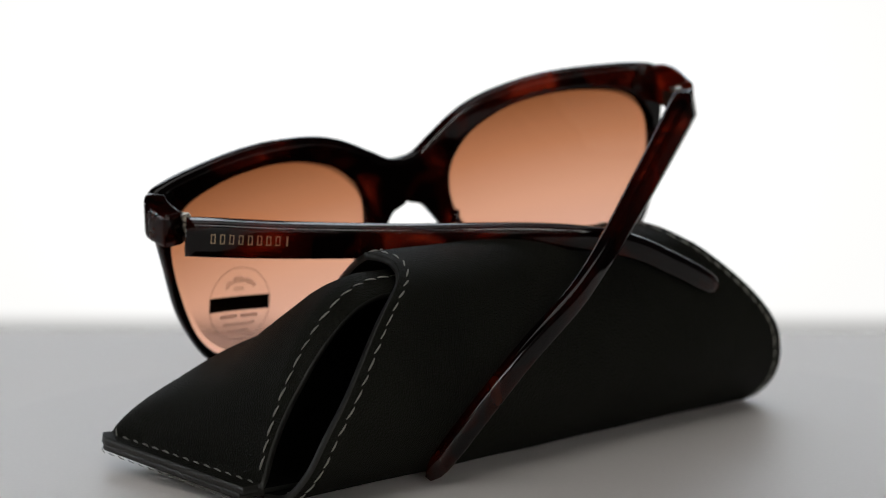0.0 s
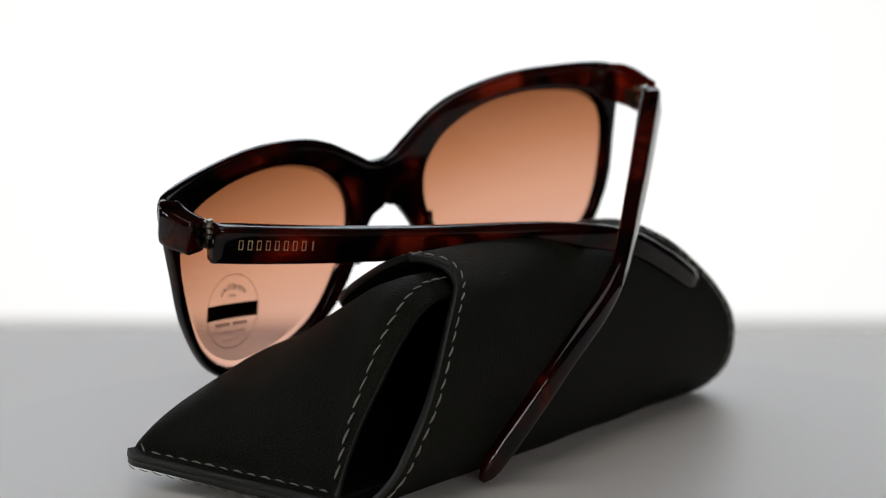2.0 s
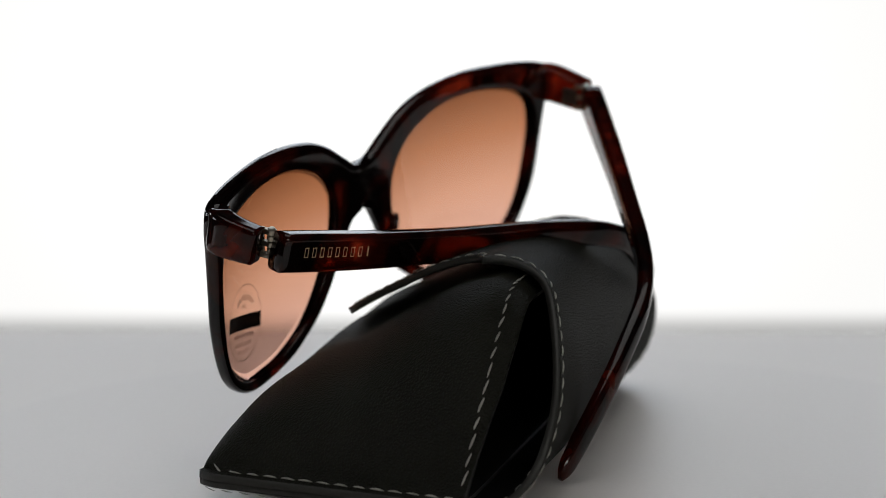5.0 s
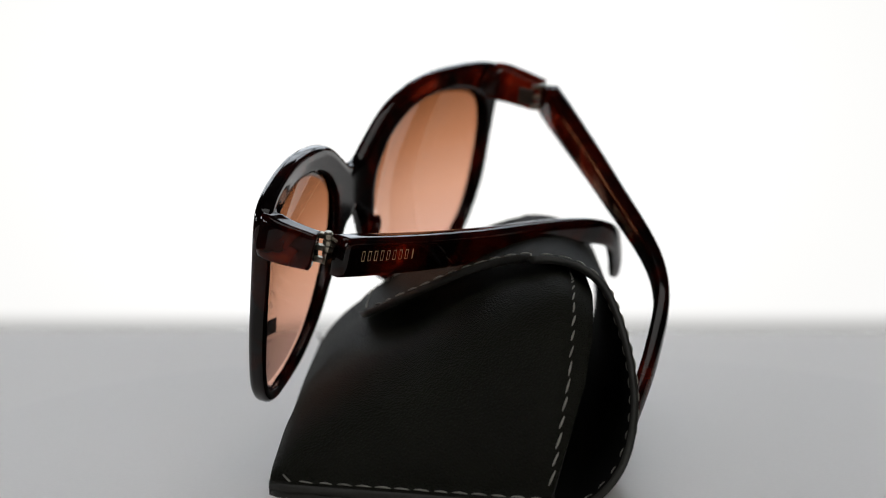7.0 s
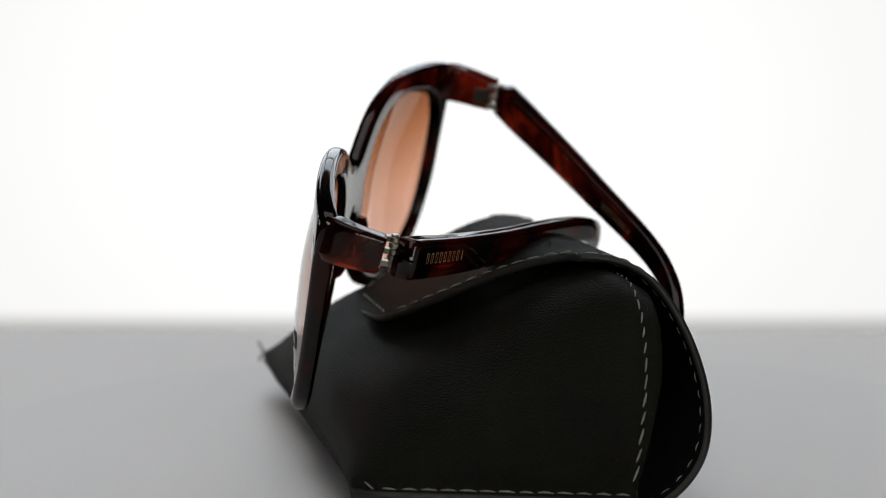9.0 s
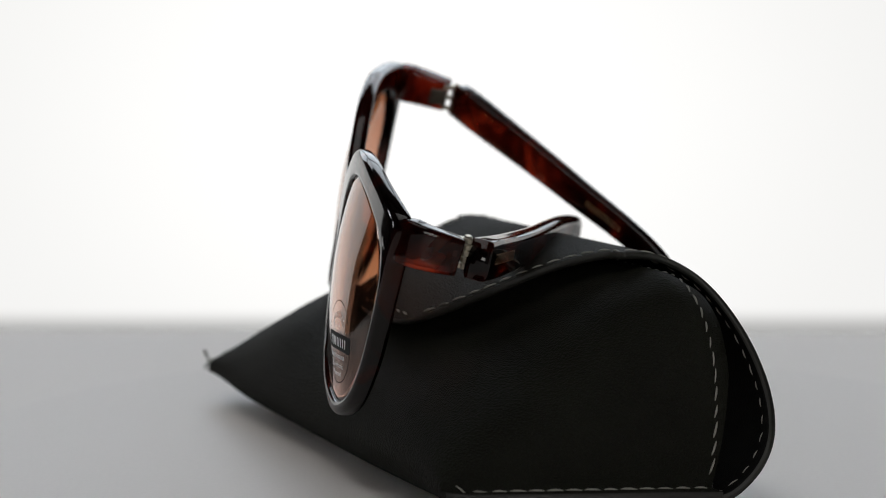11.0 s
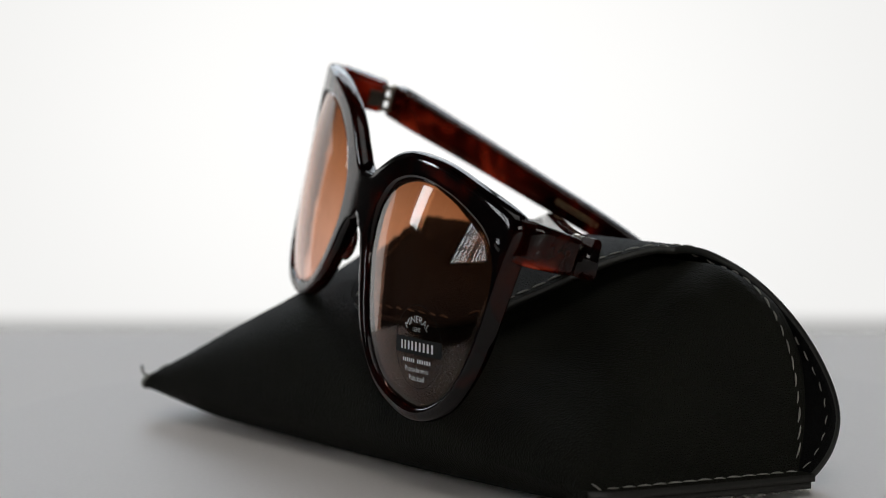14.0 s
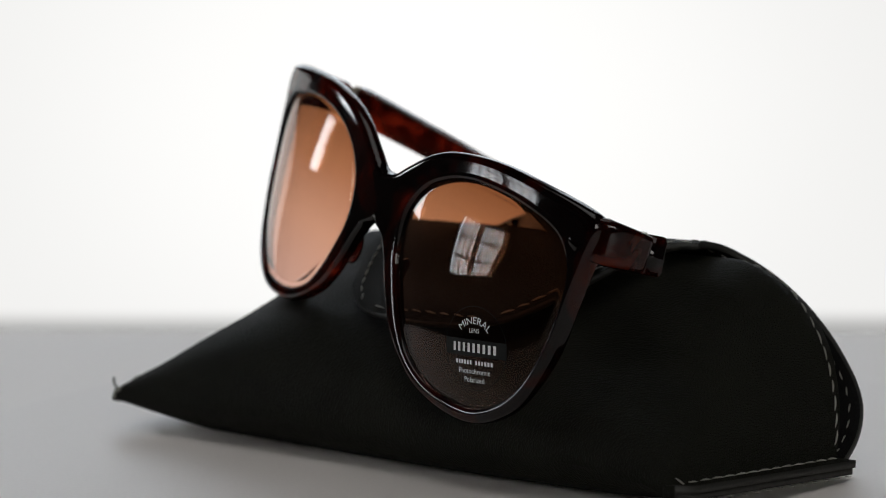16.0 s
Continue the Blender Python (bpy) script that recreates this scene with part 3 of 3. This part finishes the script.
def lens_front(x, z):
    """Depth of the lens's outer face."""
    x = (x - 0.5) / 1.007
    p = Vector((abs(x), z)) - CENTRE
    rim = LENS_RIM[int((math.atan2(p.y, p.x) + math.pi) / (2 * math.pi) * len(LENS_RIM)) % len(LENS_RIM)]
    f = min(1.0, p.length / (rim + 1.3))
    return front_y(x, z) - 1.0 + 2.6 * (1 - f * f)


LABEL_AT, LABEL_TILT = Vector((-47.5, 35.6)), radians(14.0)


def on_lens(u, v, lift):
    """A point of the lens label, u to its reader's right and v up, in millimetres."""
    c, s = math.cos(LABEL_TILT), math.sin(LABEL_TILT)
    x = LABEL_AT.x - u * c + v * s
    z = LABEL_AT.y + u * s + v * c
    return Vector((x, lens_front(x, z) + lift, z)) * MM


def words(name, text, size, width, v0, parent, arc=0.0):
    cu = bpy.data.curves.new(name, "FONT")
    cu.body, cu.size, cu.align_x, cu.align_y = text, size, "CENTER", "CENTER"
    cu.resolution_u = 2
    tmp = new("tmp", cu)
    me = bpy.data.meshes.new_from_object(tmp.evaluated_get(bpy.context.evaluated_depsgraph_get()))
    bpy.data.objects.remove(tmp)
    reach = max(v.co.x for v in me.vertices) - min(v.co.x for v in me.vertices)
    for v in me.vertices:
        u, w = v.co.x * width / reach, v.co.y
        if arc:
            a = u / arc
            u, w = (arc + w) * math.sin(a), (arc + w) * math.cos(a) - arc
        v.co = on_lens(u, v0 + w, 0.10)
    me.materials.append(WHITE_PRINT)
    ob = new(name, me)
    ob.parent = parent
    return ob


def patch(name, mat, parent, u0, u1, v0, v1, lift, nu=10, nv=3):
    bm = bmesh.new()
    g = [[bm.verts.new(on_lens(u0 + (u1 - u0) * i / nu, v0 + (v1 - v0) * j / nv, lift)) for j in range(nv + 1)] for i in range(nu + 1)]
    for i in range(nu):
        for j in range(nv):
            bm.faces.new((g[i][j], g[i + 1][j], g[i + 1][j + 1], g[i][j + 1]))
    return part(name, bm, mat, parent)


def build_label(parent):
    """Round clear sticker on one lens: white print and a black band."""
    band = patch("label_band", FILM, parent, -8.6, 8.6, -1.75, 1.75, 0.06)
    tagged(band, "black band of the lens sticker")
    bm = bmesh.new()
    n = 72
    rows = [[bm.verts.new(on_lens(r * math.cos(2 * math.pi * k / n), r * math.sin(2 * math.pi * k / n), 0.05)) for k in range(n)] for r in (8.72, 8.86)]
    for k in range(n):
        bm.faces.new((rows[0][k], rows[1][k], rows[1][(k + 1) % n], rows[0][(k + 1) % n]))
    part("sticker_rim", bm, FILM, parent, "thin rim of a round clear sticker")
    # the maker's name as plain bars
    for k in range(9):
        u = -5.8 + 11.6 * k / 8
        patch("letter_bar", WHITE_PRINT, band, u - 0.36, u + 0.36, -0.95, 0.95, 0.12, 1, 1)
    words("label_word", "MINERAL", 2.1, 9.6, 5.7, parent, 6.0)
    words("label_word", "LENS", 1.35, 2.9, 3.55, parent)
    for u0, u1 in ((-5.5, -0.5), (0.3, 5.4)):
        n = 6
        for k in range(n):
            u = u0 + (u1 - u0) * (k + 0.5) / n
            patch("print_bar", WHITE_PRINT, parent, u - 0.27, u + 0.27, -3.5, -2.65, 0.10, 1, 1)
    words("label_word", "Photochromic", 1.6, 9.0, -4.95, parent)
    words("label_word", "Polarized", 1.6, 5.7, -6.75, parent)


def build_glasses():
    g = new("sunglasses")
    tagged(g, "tortoiseshell sunglasses with brown gradient lenses leaning over the case", "sunglasses")
    build_front(g)
    for sign in (-1, 1):
        build_lens(g, sign)
        # end piece that runs back to the hinge
        bm = bmesh.new()
        back = 21.4 if sign < 0 else 19.4
        path = [Vector((across(x * sign), y, z)) * MM for x, y, z in ((62.4, 34.7, 68.3), (65.2, 33.6, 66.7), (67.9, 30.9, 66.2), (68.5, 27.0, 65.6), (67.5, back, 64.6))]
        path = spline(path, 26)
        sweep(bm, path, [Vector((-0.09 * sign, -0.06, 1)).normalized()] * 26, [(interp(i, (0, 8, 13, 25), (1.9, 2.5, 2.9, 2.7)) * MM, interp(i, (0, 5, 10, 25), (2.7, 4.2, 4.7, 3.9)) * MM) for i in range(26)], 9.0, 36)
        bmesh.ops.recalc_face_normals(bm, faces=bm.faces)
        part("end_piece", bm, TORTOISE_RED if sign > 0 else TORTOISE_DEEP, g, "tortoiseshell end piece")
        build_hinge(g, sign, back)
        bm = bmesh.new()
        inner = [across(64.75 * sign), across(64.2 * sign)]
        box(bm, Vector((min(inner), back + 0.4, 62.4)) * MM, Vector((max(inner), back + 4.8, 66.6)) * MM, 0.0002, 1)
        part("hinge_plate", bm, DARK_STEEL, g, "dark steel plate let into the end piece", smooth=False)
        # moulded nose pad
        bm = bmesh.new()
        bmesh.ops.create_icosphere(bm, subdivisions=3, radius=1.0)
        turn = Matrix.Rotation(radians(-28 * sign), 3, "Z") @ Matrix.Rotation(radians(20 * sign), 3, "Y")
        for v in bm.verts:
            v.co = turn @ Vector((v.co.x * 1.2, v.co.y * 2.0, v.co.z * 4.4)) * MM + Vector((across(11.3 * sign), 40.7, 40.5)) * MM
        part("nose_pad", bm, TORTOISE, g, "moulded tortoiseshell nose pad")
    build_label(g)
    build_temple(g, [(-69.6, -28.3, 51.6), (-45.9, -23.3, 50.2), (-22.7, -18.8, 49.6), (10.1, -12.1, 49.8), (28.7, -8.1, 47.7), (41.4, 1.8, 41.9), (54.0, 14.7, 34.2)], "tortoiseshell temple folded in along the case top", -1)
    build_temple(g, [(47.4, 32.4, 78.2), (33.0, -4.5, 58.3), (19.6, -34.4, 41.0), (4.6, -47.2, 25.4), (-14.6, -53.0, 1.4)], "tortoiseshell temple reaching down to the turntable", 1)
    return g


GLASSES = build_glasses()


def motions():
    for thing, base in ((TURNTABLE, Matrix()), (CASE, CASE_POSE), (GLASSES, GLASSES_POSE)):
        walk(thing, [(t, Matrix.Rotation(radians(a), 4, "Z") @ base) for t, a in TURN])


motions()
